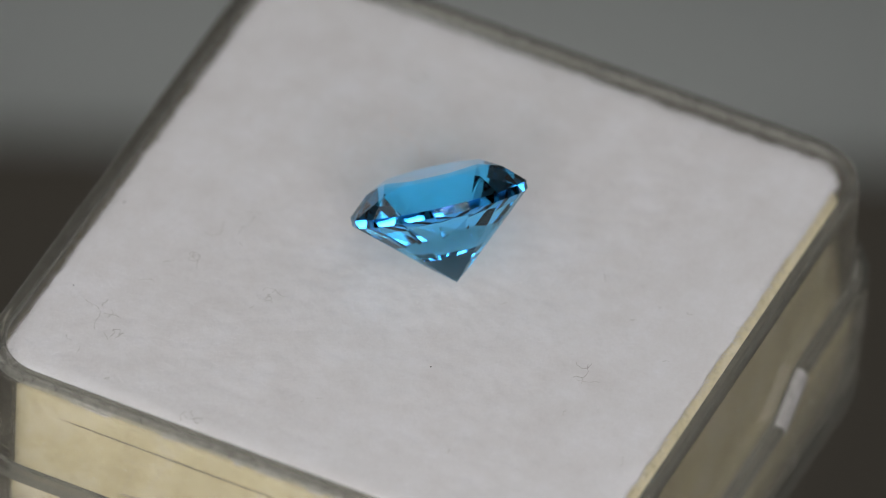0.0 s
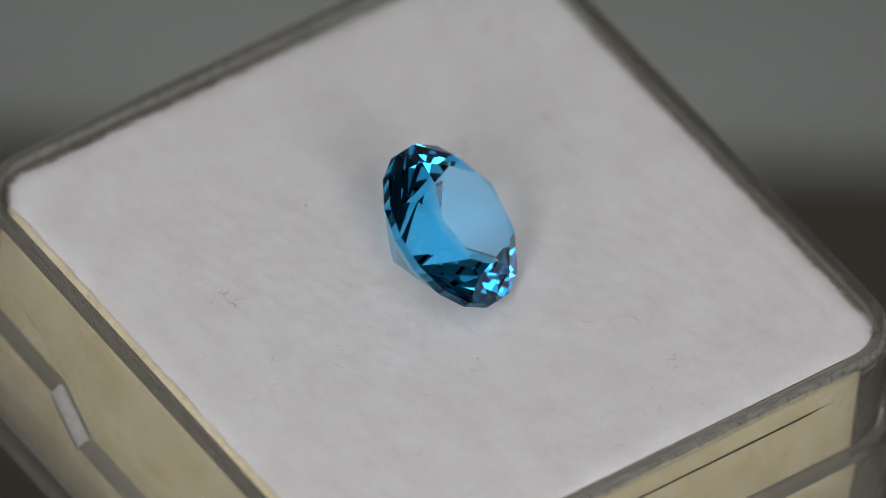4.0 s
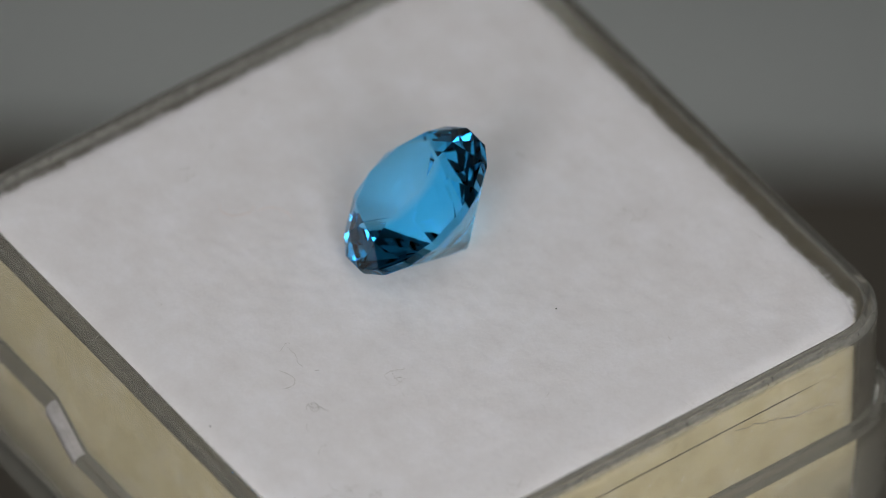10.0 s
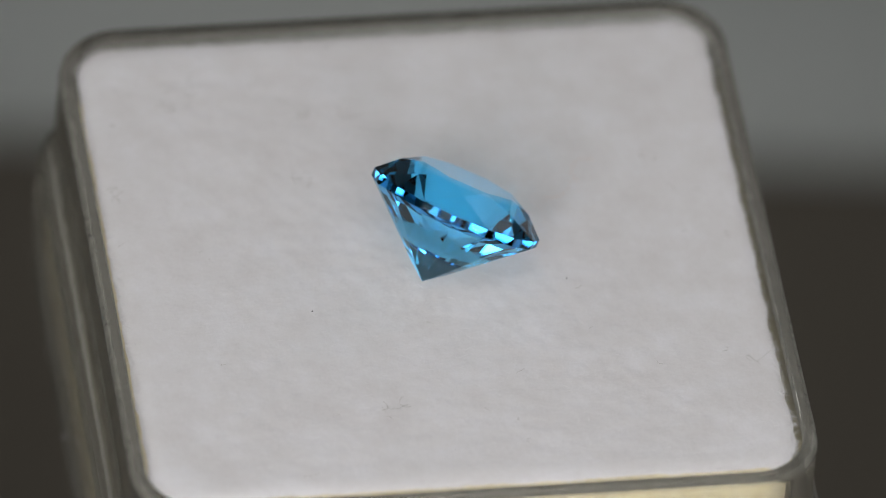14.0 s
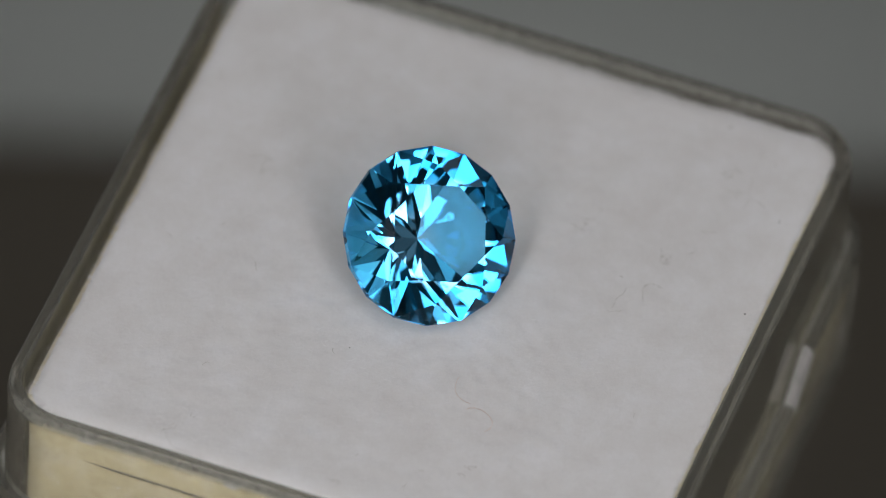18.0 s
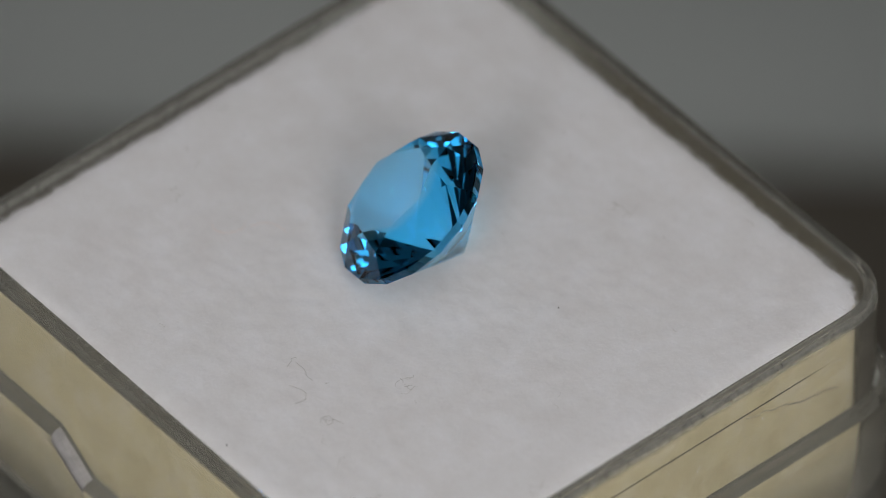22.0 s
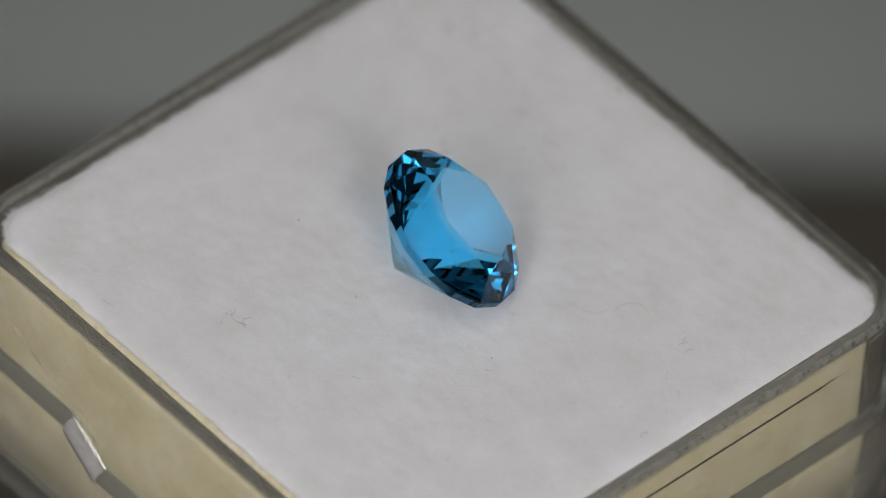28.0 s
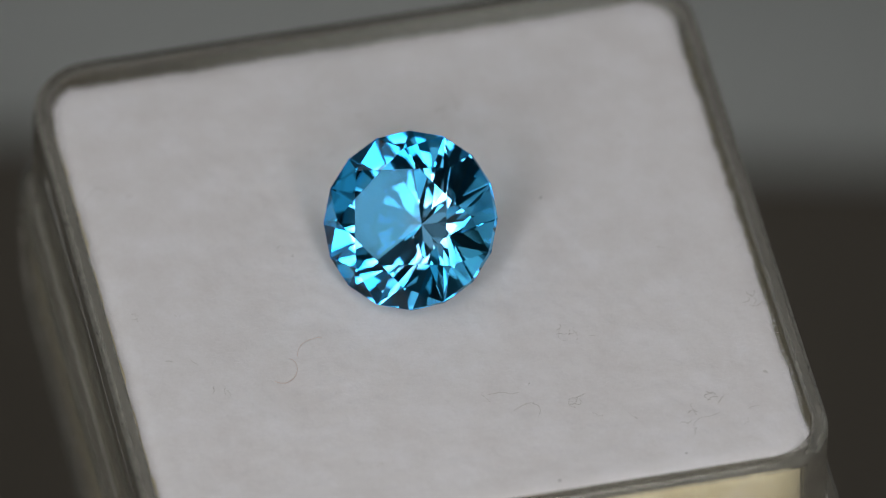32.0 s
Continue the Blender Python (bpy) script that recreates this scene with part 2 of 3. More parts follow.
def build_paper():
    """A grey sheet that lies on the desk behind the turntable and curves up against the wall."""
    prof = []
    for i in range(17):
        b = radians(-62 + 80 * i / 16)
        prof.append((0.011 * (math.sin(b) - math.sin(radians(-62))), 0.011 * (math.cos(b) - math.cos(radians(-62))) + 0.0004))
    y, z = prof[-1]
    for i in range(1, 9):
        prof.append((y + 0.03 * i, 0.0006 + (z - 0.0006) * (1 - i / 8) ** 2))
    y = prof[-1][0]
    for i in range(1, 13):
        b = radians(80 * i / 12)
        prof.append((y + 0.10 * math.sin(b), 0.0006 + 0.10 * (1 - math.cos(b))))
    y, z = prof[-1]
    # unseen upright run, made tall for the ledge, rims and stone to mirror
    for i in range(1, 13):
        prof.append((y + 0.06 * i * math.cos(radians(80)), z + 0.06 * i * math.sin(radians(80))))
    verts, faces = [], []
    xs = [-0.42 + 0.84 * i / 12 for i in range(13)]
    for (y, z) in prof:
        for xx in xs:
            verts.append((xx, y, z + 0.0003 * math.sin(9 * xx + 20 * y)))
    n = len(xs)
    for j in range(len(prof) - 1):
        for i in range(n - 1):
            faces.append((j * n + i, j * n + i + 1, (j + 1) * n + i + 1, (j + 1) * n + i))
    ob = from_lists("backdrop_paper", verts, faces, GREY, smooth=True)
    so = ob.modifiers.new("thickness", "SOLIDIFY")
    so.thickness = 0.0004
    ob.matrix_world = pose(0, PAPER_Y, 0, 0, 0, PAPER_TURN)
    return tagged(ob, "plain mid-grey backdrop paper with a rolled front edge on the desk", "backdrop")


PAPER_Y, PAPER_TURN = 0.1159, 1.0
build_paper()


# ---- the turntable ----
def disc_rings(profile, count=64):
    return [[(r * math.cos(2 * math.pi * i / count), r * math.sin(2 * math.pi * i / count), z) for i in range(count)] for r, z in profile]


def build_turntable():
    tt = tagged(new("turntable"), "small black plastic display turntable on the desk", "turntable")
    part_v, part_f = loft(disc_rings([(0.036, 0.0), (0.037, 0.002), (0.037, 0.014), (0.034, 0.017), (0.012, 0.019)]))
    from_lists("base", part_v, part_f, BLACK, tt)
    part_v, part_f = loft(disc_rings([(0.008, 0.0175), (0.008, 0.094)], 32))
    from_lists("column", part_v, part_f, BLACK, tt)
    part_v, part_f = loft(disc_rings([(0.010, -0.0065), (0.0118, -0.0055), (0.0120, -0.0010), (0.0115, 0.0)], 48))
    platter = from_lists("platter", part_v, part_f, BLACK, tt)
    return platter


PLATTER = build_turntable()

# ---- the clear box ----
BOX_H = 12.2             # mm, base to the pad's surface
RIM = BOX_H + 0.42       # the rim stands a little above it


def ledge_height(a, k):
    """The step round the shell, lowered in a finger notch on two opposite sides."""
    high, low = BOX_H - 4.9, BOX_H - 6.5
    if a is None or k % 2 == 0 or abs(a) >= 6.3:
        return high
    if abs(a) <= 4.1:
        return low
    return low + (high - low) * (abs(a) - 4.1) / 2.2


def ring(half, z, corner=10):
    return [(u * MM, v * MM, (z(a, k) if callable(z) else z) * MM) for u, v, a, k in outline(half, corner)]


def cavity(half, z):
    """Inner outline: three walls are thick, the fourth is thin."""
    return [(u * 0.995, v * (0.989 if v > 0 else 1.0), w) for u, v, w in ring(half, z)]


def build_box():
    box = tagged(new("gem_box"), "clear plastic square gem box without its lid, holding a white pad", "box")
    rings = [ring(15.05, 0.0), ring(15.3, 0.25), ring(15.45, lambda a, k: ledge_height(a, k) - 0.25), ring(15.25, ledge_height),
             ring(14.95, ledge_height), ring(14.8, lambda a, k: ledge_height(a, k) + 0.12), ring(14.744, RIM - 0.50), ring(14.74, RIM - 0.42), ring(14.70, RIM - 0.22), ring(14.62, RIM - 0.08), ring(14.48, RIM),
             cavity(14.3, RIM), cavity(14.2, RIM - 0.05), cavity(14.16, RIM - 0.18), cavity(14.1, 1.4), cavity(13.7, 1.0)]
    v, f = loft(rings)
    shell = from_lists("shell", v, f, CLEAR, box)
    for p in shell.data.polygons:
        p.use_smooth = len(p.vertices) == 4
    shell.data.set_sharp_from_angle(angle=radians(14))
    shell.visible_shadow = False
    # detent beads that hold the lid, on the two plain sides
    for s in (1, -1):
        # one of them is broad and soft, the other a fine line
        q = 2.6 if s > 0 else 1.3
        prof = [(0.0, -0.04 * q), (0.02 * q, -0.028 * q), (0.03 * q, 0.0), (0.02 * q, 0.028 * q), (0.0, 0.04 * q)]
        verts, faces = [], []
        for i in range(13):
            yy = -10.6 + 21.2 * i / 12
            fade = 0.05 if i in (0, 12) else 1.0
            for d, z in prof:
                verts.append((s * (14.73 + d * fade) * MM, yy * MM, (BOX_H - 1.25 + z * fade) * MM))
        n = len(prof)
        for j in range(12):
            for i in range(n):
                k = (i + 1) % n
                faces.append((j * n + i, j * n + k, (j + 1) * n + k, (j + 1) * n + i))
        bead = from_lists("bead", verts, faces, CLEAR, box)
        bead.visible_shadow = False
    # the sloping ends of the finger notches are frosted
    for k in (1, 3):
        for end in (-1, 1):
            verts, faces = [], []
            for i in range(6):
                a = end * (4.12 + 2.16 * i / 5)
                for half, drop in ((14.93, -0.02), (15.25, -0.02), (15.40, 0.12), (15.475, 0.26), (15.47, 0.55)):
                    c, q = ((1, 0), (0, 1), (-1, 0), (0, -1))[k]
                    verts.append(((c * half - q * a) * MM, (q * half + c * a) * MM, (ledge_height(a, k) - drop) * MM))
            for i in range(5):
                for j in range(4):
                    faces.append((i * 5 + j, i * 5 + j + 1, i * 5 + j + 6, i * 5 + j + 5))
            frost = from_lists("frosted_slope", verts, faces, FROST, box, "frosted end of the finger notch")
            frost.visible_shadow = False
    # chips, scratches and dust that cling to the outside of the shell
    rnd = random.Random(31)
    for name, count, mat, label in (("dust", 260, WHITE, "pale dust clinging to the plastic"), ("scratches", 80, SCRATCH, "fine scratches in the plastic")):
        verts, faces = [], []
        for i in range(count):
            k, up = rnd.randrange(4), rnd.random() < 0.6
            c, q = ((1, 0), (0, 1), (-1, 0), (0, -1))[k]
            half = 14.735 if up else 15.46
            a0, z0 = rnd.uniform(-11.7, 11.7), rnd.uniform(BOX_H - 4.4, BOX_H - 1.3) if up else rnd.uniform(0.8, BOX_H - 7.0)
            if name == "dust":
                l, w, lean = rnd.uniform(0.02, 0.055), rnd.uniform(0.015, 0.035), rnd.uniform(0, 3.1)
            else:
                l, w, lean = rnd.uniform(0.2, 1.1), rnd.uniform(0.006, 0.013), rnd.choice((0.05, 1.5)) + rnd.gauss(0, 0.35)
                if rnd.random() < 0.5:
                    a0 = math.copysign(rnd.uniform(10.2, 11.8), a0)
            n0 = len(verts)
            for e, f, d in ((-l, -w, 0), (l, -w, 0), (l, w, 0), (-l, w, 0), (0, 0, 0.02)):
                a, z = a0 + e * math.cos(lean) - f * math.sin(lean), z0 + e * math.sin(lean) + f * math.cos(lean)
                verts.append(((c * (half + d) - q * a) * MM, (q * (half + d) + c * a) * MM, z * MM))
            faces += [(n0, n0 + 1, n0 + 4), (n0 + 1, n0 + 2, n0 + 4), (n0 + 2, n0 + 3, n0 + 4), (n0 + 3, n0, n0 + 4)]
        from_lists(name, verts, faces, mat, box, label)
    # curved scuffs where the corners were handled
    verts, faces = [], []
    for i in range(420):
        k, up = rnd.randrange(4), rnd.random() < 0.7
        c, q = ((1, 0), (0, 1), (-1, 0), (0, -1))[k]
        r0 = (14.735 if up else 15.46) - STRAIGHT
        b, z = rnd.uniform(-14, 104), rnd.uniform(BOX_H - 4.4, RIM - 0.6) if up else rnd.uniform(0.8, BOX_H - 5.6)
        turn, wind, step, w = rnd.choice((1.57, 1.2, 0.3)) + rnd.gauss(0, 0.4), rnd.gauss(0, 0.13), rnd.uniform(0.04, 0.2), rnd.uniform(0.003, 0.008)
        n0, run = len(verts), 6
        for j in range(run + 1):
            half_w = w * (0.25 if j in (0, run) else 1.0)
            for e, d in ((-1, 0.0), (0, 0.012), (1, 0.0)):
                bb = radians(max(0.0, min(90.0, b)))
                zz = z + e * half_w * math.cos(turn)
                over = radians(b) - bb
                x = STRAIGHT + (r0 + d) * math.cos(bb) - r0 * over * math.sin(bb) - e * half_w * math.sin(turn) * math.sin(bb)
                y = STRAIGHT + (r0 + d) * math.sin(bb) + r0 * over * math.cos(bb) + e * half_w * math.sin(turn) * math.cos(bb)
                verts.append(((c * x - q * y) * MM, (q * x + c * y) * MM, min(zz, RIM - 0.5) * MM))
            b += math.degrees(step * math.cos(turn) / r0)
            z += step * math.sin(turn)
            z = min(max(z, 0.7), RIM - 0.6) if not up else min(max(z, BOX_H - 4.6), RIM - 0.6)
            if not up:
                z = min(z, BOX_H - 5.4)
            turn += wind
        for j in range(run):
            for e in range(2):
                faces.append((n0 + j * 3 + e, n0 + j * 3 + e + 1, n0 + j * 3 + e + 4, n0 + j * 3 + e + 3))
    tagged(from_lists("corner_scuffs", verts, faces, SCRATCH, box), "pale fine scuffs on the rounded corners", kind="stuff")
    return box


BOX = build_box()


# ---- the pad ----
def build_pad():
    pad = tagged(new("gem_pad"), "white flocked pad with cream foam sides inside the box", "pad")
    rnd = random.Random(4)
    run = [-11.9 + 23.8 * i / 48 for i in range(48)]

    def edge(half, amp, seed, shifted=False):
        pts = []
        for u, v, a, k in outline(half, 12, run):
            d = amp * noise.noise(Vector((u * 0.9 + seed, v * 0.9, seed))) + amp * 0.8 * noise.noise(Vector((u * 3.4, v * 3.4 + seed, 2.0)))
            s = 1 + d / math.hypot(u, v)
            # the cloth leaves a gap along the thin wall
            pts.append((u * s * 1.028 + 0.02, v * s * 1.018 + 0.14) if shifted else (u * s * 0.985, v * s * (0.989 if v > 0 else 1.0)))
        return pts

    # cream core, its upper edge a little proud of the cloth
    rings = []
    for half, z, amp in ((13.6, 1.05, 0.05), (13.92, 4.0, 0.06), (13.92, 8.5, 0.06), (13.95, BOX_H - 1.2, 0.05), (13.9, BOX_H - 1.0, 0.06), (13.35, BOX_H - 0.34, 0.08), (13.05, BOX_H - 0.30, 0.1)):
        rings.append([(u * MM, v * MM, z * MM) for u, v in edge(half, amp, 3.0 + z * 0.3)])
    v, f = loft(rings)
    from_lists("foam_core", v, f, CREAM, pad, "cream foam core", smooth=True)

    # creases in the foam's sides: side, start and end along it and up, mm
    for k, a0, z0, a1, z1 in ((2, -7.6, 7.1, -1.6, 7.9), (2, 6.2, 9.9, 11.6, 8.2), (3, -10.9, 8.6, -5.2, 6.2)):
        c, q = ((1, 0), (0, 1), (-1, 0), (0, -1))[k]
        half = 13.925 * (0.985 if k == 2 else 1.0)
        verts, faces, n = [], [], 26
        drift = 0.0
        for i in range(n + 1):
            drift = drift * 0.8 + rnd.gauss(0, 0.07)
            a, z = a0 + (a1 - a0) * i / n, z0 + (z1 - z0) * i / n + drift
            w = 0.004 + 0.013 * abs(math.sin(i * 1.9 + k)) * (1 - abs(2 * i / n - 1) ** 3)
            for d, e in ((-0.03, -w), (0.05, 0.0), (-0.03, w)):
                verts.append(((c * (half + d) - q * a) * MM, (q * (half + d) + c * a) * MM, (z + e) * MM))
        for i in range(n):
            for e in range(2):
                faces.append((i * 3 + e, i * 3 + e + 1, i * 3 + e + 4, i * 3 + e + 3))
        from_lists("crease", verts, faces, SCRATCH, pad, "thin dark crease in the foam's side")

    # flocked top, built in rings towards the middle
    rim = edge(13.42, 0.11, 11.0, True)
    rings = [[(u * MM * 1.003, v * MM * 0.975, (BOX_H - 0.75) * MM) for u, v in rim], [(u * MM * 1.005, v * MM * 0.985, (BOX_H - 0.4) * MM) for u, v in rim], [(u * MM, v * MM, (BOX_H - 0.18) * MM) for u, v in rim]]
    steps = 70
    for j in range(steps):
        s = 1 - j / steps
        drop = 0.12 * max(0.0, 1 - (1 - s) / 0.05) ** 2
        ring_ = []
        for u, v in rim:
            x, y = u * (s - 0.004), v * (s - 0.004)
            z = 0.035 * noise.noise(Vector((x * 0.35, y * 0.35, 4.0))) + 0.03 * noise.noise(Vector((x * 1.7, y * 1.7, 9.0)))
            ring_.append((x * MM, y * MM, (BOX_H + z - drop) * MM))
        rings.append(ring_)
    v, f = loft(rings)
    from_lists("flock_top", v, f, WHITE, pad, "white flocked cloth top", smooth=True)

    # loose fibres that stand out along the cloth's edge, and lie over its face
    verts, faces = [], []

    def strand(x, y, z, ax, ay, az, length, thick):
        d = Vector((ax, ay, az)).normalized()
        side = d.cross(Vector((0, 0, 1)))
        side = side.normalized() if side.length > 0.01 else Vector((1, 0, 0))
        up = side.cross(d)
        bend = Vector((rnd.uniform(-1, 1), rnd.uniform(-1, 1), rnd.uniform(-0.3, 0.6))) * 0.35
        p0, b0 = Vector((x, y, z)), len(verts)
        for t, w in ((0, 1), (0.5, 0.8), (1, 0.35)):
            c = p0 + (d * t + bend * t * t) * length
            for ang in (90, 210, 330):
                verts.append(tuple((c + (side * math.cos(radians(ang)) + up * math.sin(radians(ang))) * thick * w) * MM))
        for j in range(2):
            for i in range(3):
                k = (i + 1) % 3
                faces.append((b0 + j * 3 + i, b0 + j * 3 + k, b0 + j * 3 + 3 + k, b0 + j * 3 + 3 + i))

    n = len(rim)
    for i in range(13000):
        q = rnd.random() * n
        a, b = rim[int(q)], rim[(int(q) + 1) % n]
        t = q - int(q)
        u, v = a[0] + (b[0] - a[0]) * t, a[1] + (b[1] - a[1]) * t
        l = math.hypot(u, v)
        out = rnd.uniform(-0.35, 0.02)
        strand(u * (1 + out / l), v * (1 + out / l), BOX_H - rnd.uniform(0.02, 0.3), u / l + rnd.gauss(0, 1.0), v / l + rnd.gauss(0, 1.0), rnd.uniform(-0.1, 0.5), rnd.uniform(0.07, 0.34), rnd.uniform(0.003, 0.009))
    for i in range(2600):
        u, v = rnd.uniform(-13.3, 13.3), rnd.uniform(-13.3, 13.3)
        strand(u, v, BOX_H - 0.01, rnd.gauss(0, 1), rnd.gauss(0, 1), rnd.uniform(0.0, 0.35), rnd.uniform(0.1, 0.35), rnd.uniform(0.003, 0.005))
    from_lists("fuzz", verts, faces, WHITE, pad, "loose white fibres of the flocking")
    return pad


PAD = build_pad()


# ---- lint on the pad ----
def fibre(points, thick, mat, name, label):
    verts, faces = [], []
    for j, c in enumerate(points):
        d = (points[min(j + 1, len(points) - 1)] - points[max(j - 1, 0)]).normalized()
        side = d.cross(Vector((0, 0, 1))).normalized()
        up = side.cross(d)
        w = thick * (0.5 if j in (0, len(points) - 1) else 1.0)
        for ang in (45, 135, 225, 315):
            verts.append(tuple((c + (side * math.cos(radians(ang)) + up * math.sin(radians(ang))) * w) * MM))
    for j in range(len(points) - 1):
        for i in range(4):
            k = (i + 1) % 4
            faces.append((j * 4 + i, j * 4 + k, j * 4 + 4 + k, j * 4 + 4 + i))
    ob = from_lists(name, verts, faces, mat, smooth=True)
    return tagged(ob, label, "lint", "lint on the pad")


def curl(u, v, length, start, wind, rnd, rise=0.03, crooked=0.35):
    pts, a = [Vector((u, v, BOX_H + 0.04))], radians(start)
    steps = 12
    for i in range(steps):
        a += radians(wind / steps) * rnd.uniform(1 - crooked * 2.8, 1 + crooked * 2.8) + rnd.gauss(0, crooked)
        p = pts[-1] + Vector((math.cos(a), math.sin(a), 0)) * length / steps
        p.z = BOX_H + 0.05 + rise * abs(math.sin(i * 0.9 + start))
        pts.append(p)
    return pts


LINT_THINGS = []
rnd = random.Random(12)
# place on the pad in mm, length, direction and bend in degrees
CURLED = ((-13.0, 5.1, 0.7, -96, 200), (-12.8, 4.9, 0.5, -161, 90), (2.9, -7.0, 0.5, -79, 120), (-3.6, -9.0, 0.8, 68, 160), (9.8, 5.6, 0.4, -4, 60), (5.8, -2.4, 0.4, 9, 160),
          (11.8, 3.2, 0.4, -6, 120), (11.5, -6.7, 0.5, 96, 180), (-4.4, 9.3, 1.9, 215, -220), (-5.0, 8.6, 1.1, 47, 40), (-0.9, 7.8, 1.4, 160, -60), (-1.8, 8.9, 1.8, 150, -90))
ENDS = ((-2.8, 7.5, 0.2, 80, 60), (-10.3, 9.7, 0.8, 101, 200), (-9.3, 10.1, 0.8, 81, 90), (-9.5, 10.6, 0.6, 86, 150), (-9.2, 11.5, 0.6, 95, 90), (-8.5, 11.1, 0.7, -149, 40), (-10.5, 10.0, 0.6, -3, 60),
        (-10.4, 9.8, 0.5, -2, 40), (-10.7, 10.0, 0.5, 2, 30), (-4.8, 5.1, 0.3, -27, 60), (-2.5, -8.3, 1.1, -155, 20), (-3.3, -8.7, 1.2, -55, 90), (-9.8, -5.8, 0.3, -161, 90), (-12.9, 9.1, 0.5, 30, 160), (-13.1, 4.3, 0.8, 88, 60), (-13.2, 4.5, 0.7, 64, -80), (-4.6, 4.8, 0.5, -154, 90), (-5.2, 4.9, 0.4, 100, 60), (10.4, 4.9, 0.5, 103, 60), (9.9, 5.0, 0.5, 61, -60))
FAINT = ((-13.2, 1.8, 0.4, -73, 60), (-9.9, 1.1, 0.4, -94, 80), (-9.7, 0.6, 0.3, -79, 60), (8.6, -7.0, 0.4, -57, 50), (2.2, -9.9, 0.3, -96, 40), (-3.5, -8.7, 1.1, -61, 40), (-7.4, -12.6, 0.7, 21, 60),
         (-5.7, -9.1, 0.4, -44, 30), (-0.9, -3.9, 0.4, -22, 90), (10.8, 3.6, 0.5, -33, 60), (12.8, 0.6, 0.6, -38, 90), (6.0, -4.9, 0.2, 1, 40), (13.0, -7.6, 1.4, 190, 220), (12.8, -7.5, 1.8, 89, 60))
PALER = ((13.0, 0.4, 0.7, -158, 220), (11.2, 0.5, 0.4, 178, 50), (-5.0, 9.7, 0.7, 126, 60), (-6.6, 9.8, 0.8, 57, 40), (-0.8, 7.6, 0.8, 66, 60), (-10.4, 10.8, 1.7, 66, 120), (-4.8, 4.8, 1.0, 128, 140), (-4.9, 5.1, 0.6, -167, 60),
         (4.6, 10.8, 0.4, -147, 50), (-5.9, 5.4, 0.3, 180, 60), (-11.2, 11.7, 0.5, -118, 60), (-11.6, 10.9, 0.5, -106, 90), (-5.2, 5.6, 1.0, -137, 60), (0.8, -9.2, 0.3, -33, 40), (2.5, -11.2, 0.4, -127, 150), (-0.8, -11.5, 0.4, -37, 30))
for u, v, length, start, wind in CURLED + ENDS:
    LINT_THINGS.append(fibre(curl(u, v, length, start - wind / 2, wind, rnd), 0.009, LINT, "lint_fibre", "thin curled dark lint fibre on the white pad"))
for u, v, length, start, wind in FAINT + PALER:
    LINT_THINGS.append(fibre(curl(u, v, length, start - wind / 2, wind, rnd), 0.006, LINT, "lint_fibre", "very fine grey lint fibre on the white pad"))
LINT_THINGS.append(fibre(curl(6.94, 4.0, 2.3, 152, -165, rnd, 0.03, 0.08), 0.015, PALE_LINT, "hair_fibre", "long pale reddish curled fibre on the white pad"))
LINT_THINGS.append(fibre(curl(5.28, 3.11, 1.85, -5, 70, rnd, 0.03, 0.08), 0.014, PALE_LINT, "hair_fibre", "short pale reddish curled fibre on the white pad"))


def speck(u, v, size):
    bm = bmesh.new()
    bmesh.ops.create_icosphere(bm, subdivisions=2, radius=size * MM)
    for w in bm.verts:
        w.co *= 1 + 0.3 * noise.noise(w.co * 9000)
        w.co.z *= 0.6
        w.co += Vector((u, v, BOX_H + 0.05)) * MM
    return tagged(part("dust_speck", bm, BLACK), "tiny dark dust speck on the white pad", "dust", "specks on the pad")


for u, v, size in ((-2.8, 13.2, 0.045), (-5.7, -2.9, 0.04), (-8.4, 12.8, 0.035), (5.5, -1.8, 0.03)):
    LINT_THINGS.append(speck(u, v, size))


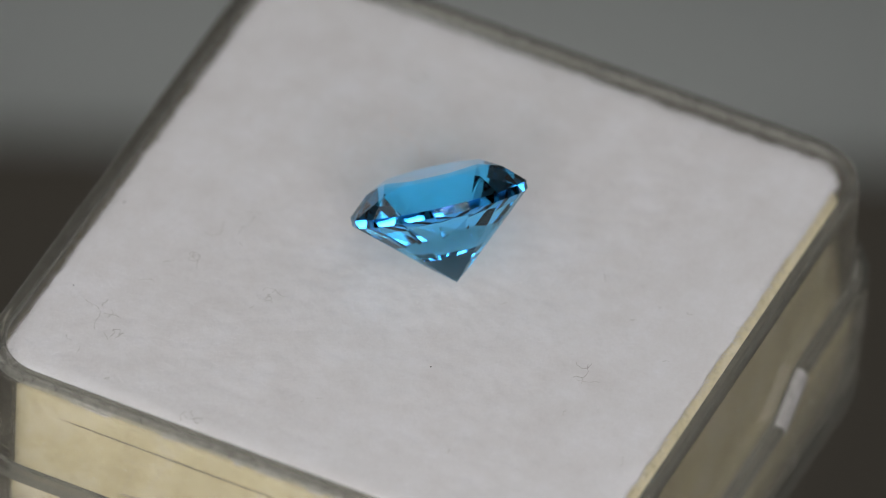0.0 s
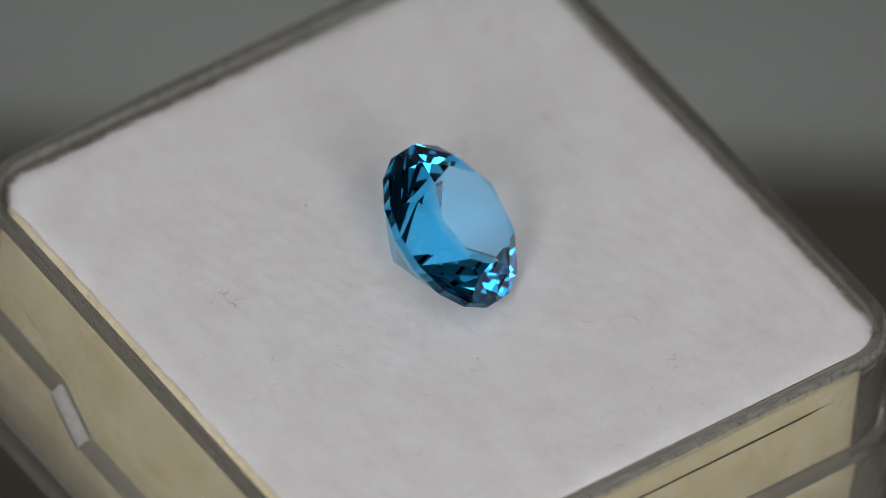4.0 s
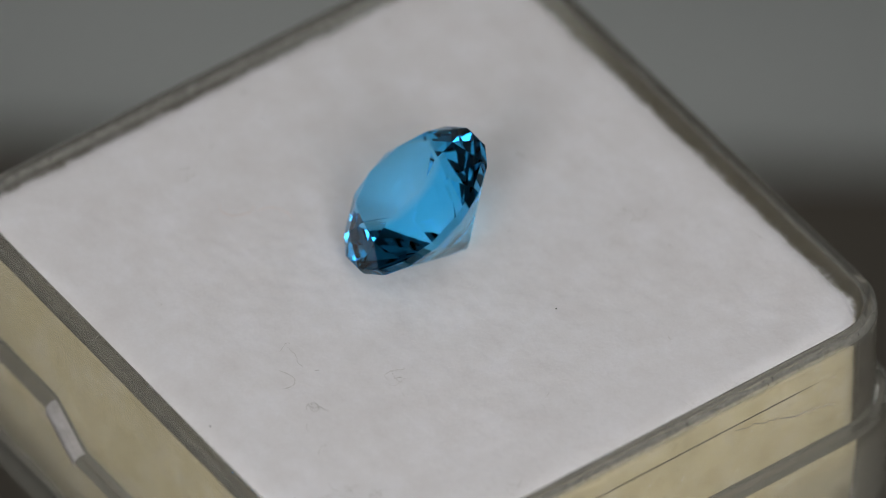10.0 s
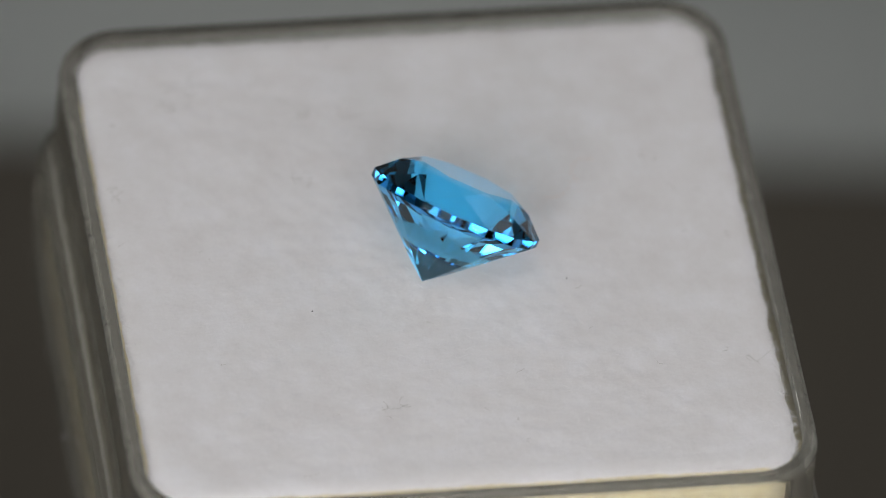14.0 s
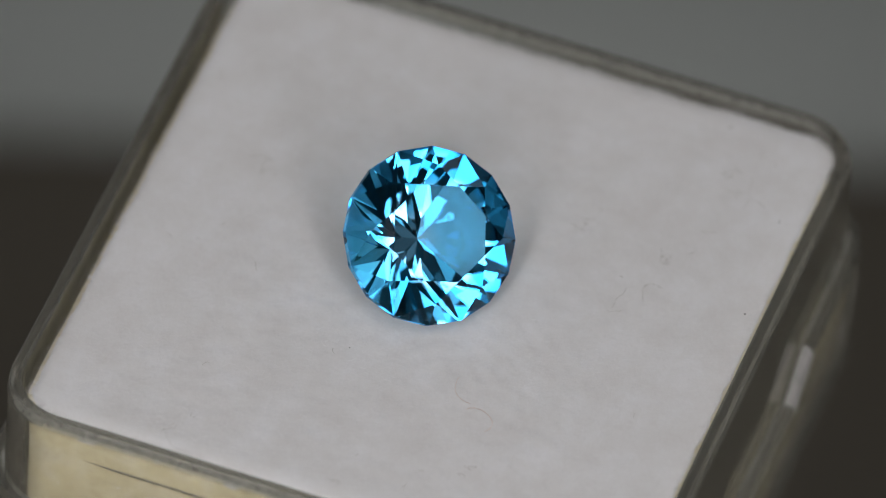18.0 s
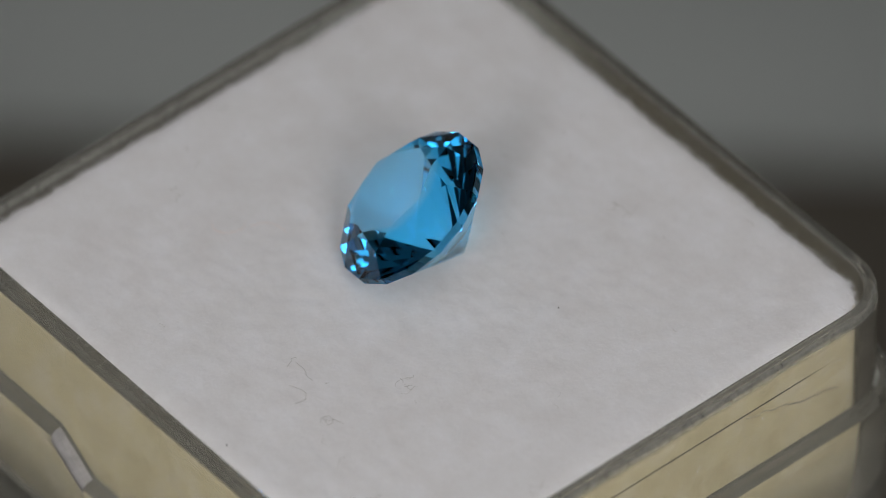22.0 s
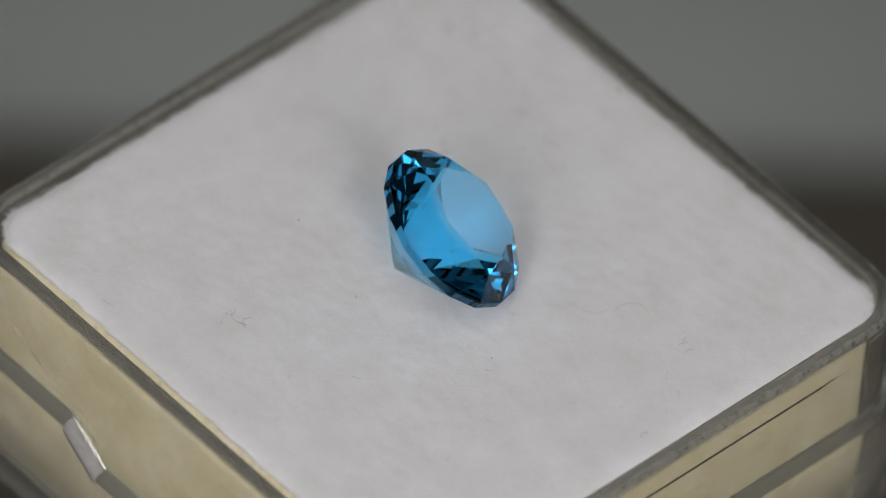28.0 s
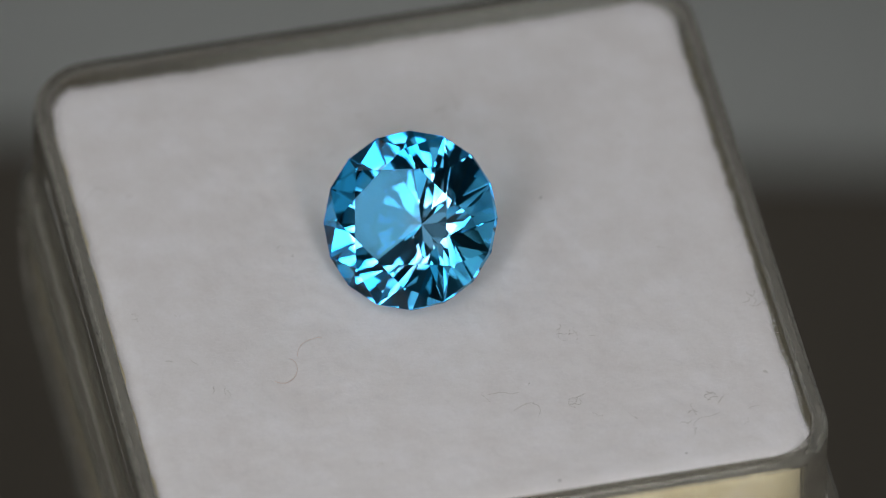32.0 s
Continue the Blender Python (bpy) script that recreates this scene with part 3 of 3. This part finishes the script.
# ---- the stone ----
def build_stone():
    """A round brilliant: table, stars, kites, upper halves, girdle flats, lower halves, mains."""
    R, gt, crown, pav, table, star, lower = 3.86, 0.36, 1.20, 3.33, 0.576, 0.775, 0.78
    h, c8 = gt / 2, math.cos(radians(22.5))
    bm = bmesh.new()

    def pt(r, a, z):
        return bm.verts.new((r * math.cos(radians(a)) * MM, r * math.sin(radians(a)) * MM, z * MM))

    def kite_z(r):
        return h + crown * (R - r) / (R - table * R)

    rs, rl = star * R, (1 - lower) * R
    T = [pt(table * R, 45 * i, h + crown) for i in range(8)]
    S = [pt(rs, 45 * i + 22.5, kite_z(rs * c8)) for i in range(8)]
    G = [pt(R, 22.5 * i, h) for i in range(16)]
    B = [pt(R, 22.5 * i, -h) for i in range(16)]
    L = [pt(rl, 45 * i + 22.5, -h - pav * (1 - rl * c8 / R)) for i in range(8)]
    C = pt(0, 0, -h - pav)
    bm.faces.new(T)
    for i in range(8):
        j = (i + 1) % 8
        bm.faces.new((T[j], T[i], S[i]))
        bm.faces.new((T[i], S[i - 1], G[2 * i], S[i]))
        bm.faces.new((S[i], G[2 * i], G[2 * i + 1]))
        bm.faces.new((S[i], G[2 * i + 1], G[(2 * i + 2) % 16]))
        bm.faces.new((C, L[i], B[2 * i], L[i - 1]))
        bm.faces.new((L[i], B[2 * i + 1], B[2 * i]))
        bm.faces.new((L[i], B[(2 * i + 2) % 16], B[2 * i + 1]))
    for i in range(16):
        bm.faces.new((G[i], B[i], B[(i + 1) % 16], G[(i + 1) % 16]))
    bmesh.ops.recalc_face_normals(bm, faces=bm.faces[:])
    stone = tagged(new("gemstone"), "round brilliant-cut sky-blue gemstone lying tilted on the pad", "gemstone")
    top, low = (h + crown) * MM - 1e-7, h * MM + 1e-7
    for name in ("table", "crown", "girdle", "pavilion"):
        verts, faces, seen = [], [], {}
        for f in bm.faces:
            zs = [w.co.z for w in f.verts]
            kind = "table" if min(zs) > top else "crown" if max(zs) > low else "girdle" if min(zs) > -low and max(zs) > 0 else "pavilion"
            if kind == name:
                for w in f.verts:
                    if tuple(w.co) not in seen:
                        seen[tuple(w.co)] = len(verts)
                        verts.append(tuple(w.co))
                faces.append([seen[tuple(w.co)] for w in f.verts])
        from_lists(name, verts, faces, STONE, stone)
    # all but the crown let the light through to the pad
    for o in stone.children:
        o.visible_shadow = o.name.startswith("crown")
    bm.free()
    return stone


GEM = build_stone()


# ---- motion of the platter and all that stands on it ----
# the worn platter runs unevenly: seconds, degrees ahead, mm to the side, mm up the slope of the view
UNEVEN = [(0.0, 0.08, 0.1, -0.16), (1.3, 0.08, 0.11, -0.17), (2, -0.22, -0.02, -0.11), (5.5, 0.88, -0.01, 0.19), (6, 0.39, 0.06, 0.12), (7, 0.27, 0.06, 0.13), (8, 0.28, -0.04, 0.17), (9, -0.3, -0.04, 0.22), (10, -0.9, 0.07, 0.16), (11, -0.11, -0.01, 0.10), (12, 0.22, 0.12, -0.03), (13, -0.21, -0.19, -0.35), (14, 0.33, 0.04, 0.11)]
UNEVEN += [(15, 0.13, 0.13, -0.03), (15.5, 0.06, -0.01, -0.07), (17.7, 0.62, 0.00, -0.13), (19, 0.44, 0.03, -0.08), (20.3, -0.09, -0.00, -0.07), (22, 0.31, -0.03, -0.11), (23, 0.47, -0.03, -0.20), (24, -0.41, 0.06, -0.07), (26.5, 0.57, 0.04, -0.08), (28.8, 0.09, -0.04, -0.10), (29.5, 0.27, -0.00, -0.17), (30.5, -0.5, -0.03, -0.01), (32, -0.24, -0.00, 0.11)]


def uneven(t):
    for (t0, *a), (t1, *b) in zip(UNEVEN, UNEVEN[1:]):
        if t <= t1:
            q = (t - t0) / (t1 - t0)
            q = q * q * (3 - 2 * q)
            return [x + (y - x) * q for x, y in zip(a, b)]
    return UNEVEN[-1][1:]


def spin(t):
    """Pose of the turning frame, whose origin is on the axis at the pad's height."""
    ahead, side, up = uneven(t)
    return pose(side * MM, up * 0.721 * MM, TOP + up * 0.693 * MM, 0, 0, ahead - DEG_S * t)


TILT = pose(0, 0, 0, -1.913, -0.092, 0)
BOX_AT = TILT @ pose(0, 0, 0, 0, 0, 66.373) @ pose(0.00019, 0.00028, -BOX_H * MM)
GEM_AT = pose(0.000174, 0.001019, 0.002976) @ pose(0, 0, 0, 0, 0, 113.771 + 90) @ pose(0, 0, 0, 42.1, 0, 0) @ pose(0, 0, 0, 0, 0, 2.0)


def motions():
    times = [i * 0.25 for i in range(129)]
    for thing, place in [(BOX, BOX_AT), (PAD, BOX_AT), (GEM, GEM_AT)] + [(l, BOX_AT) for l in LINT_THINGS]:
        walk(thing, [(t, spin(t) @ place) for t in times])
    walk(PLATTER, [(t, spin(t) @ TILT @ pose(0, 0, -BOX_H * MM - 0.0001)) for t in times])


motions()
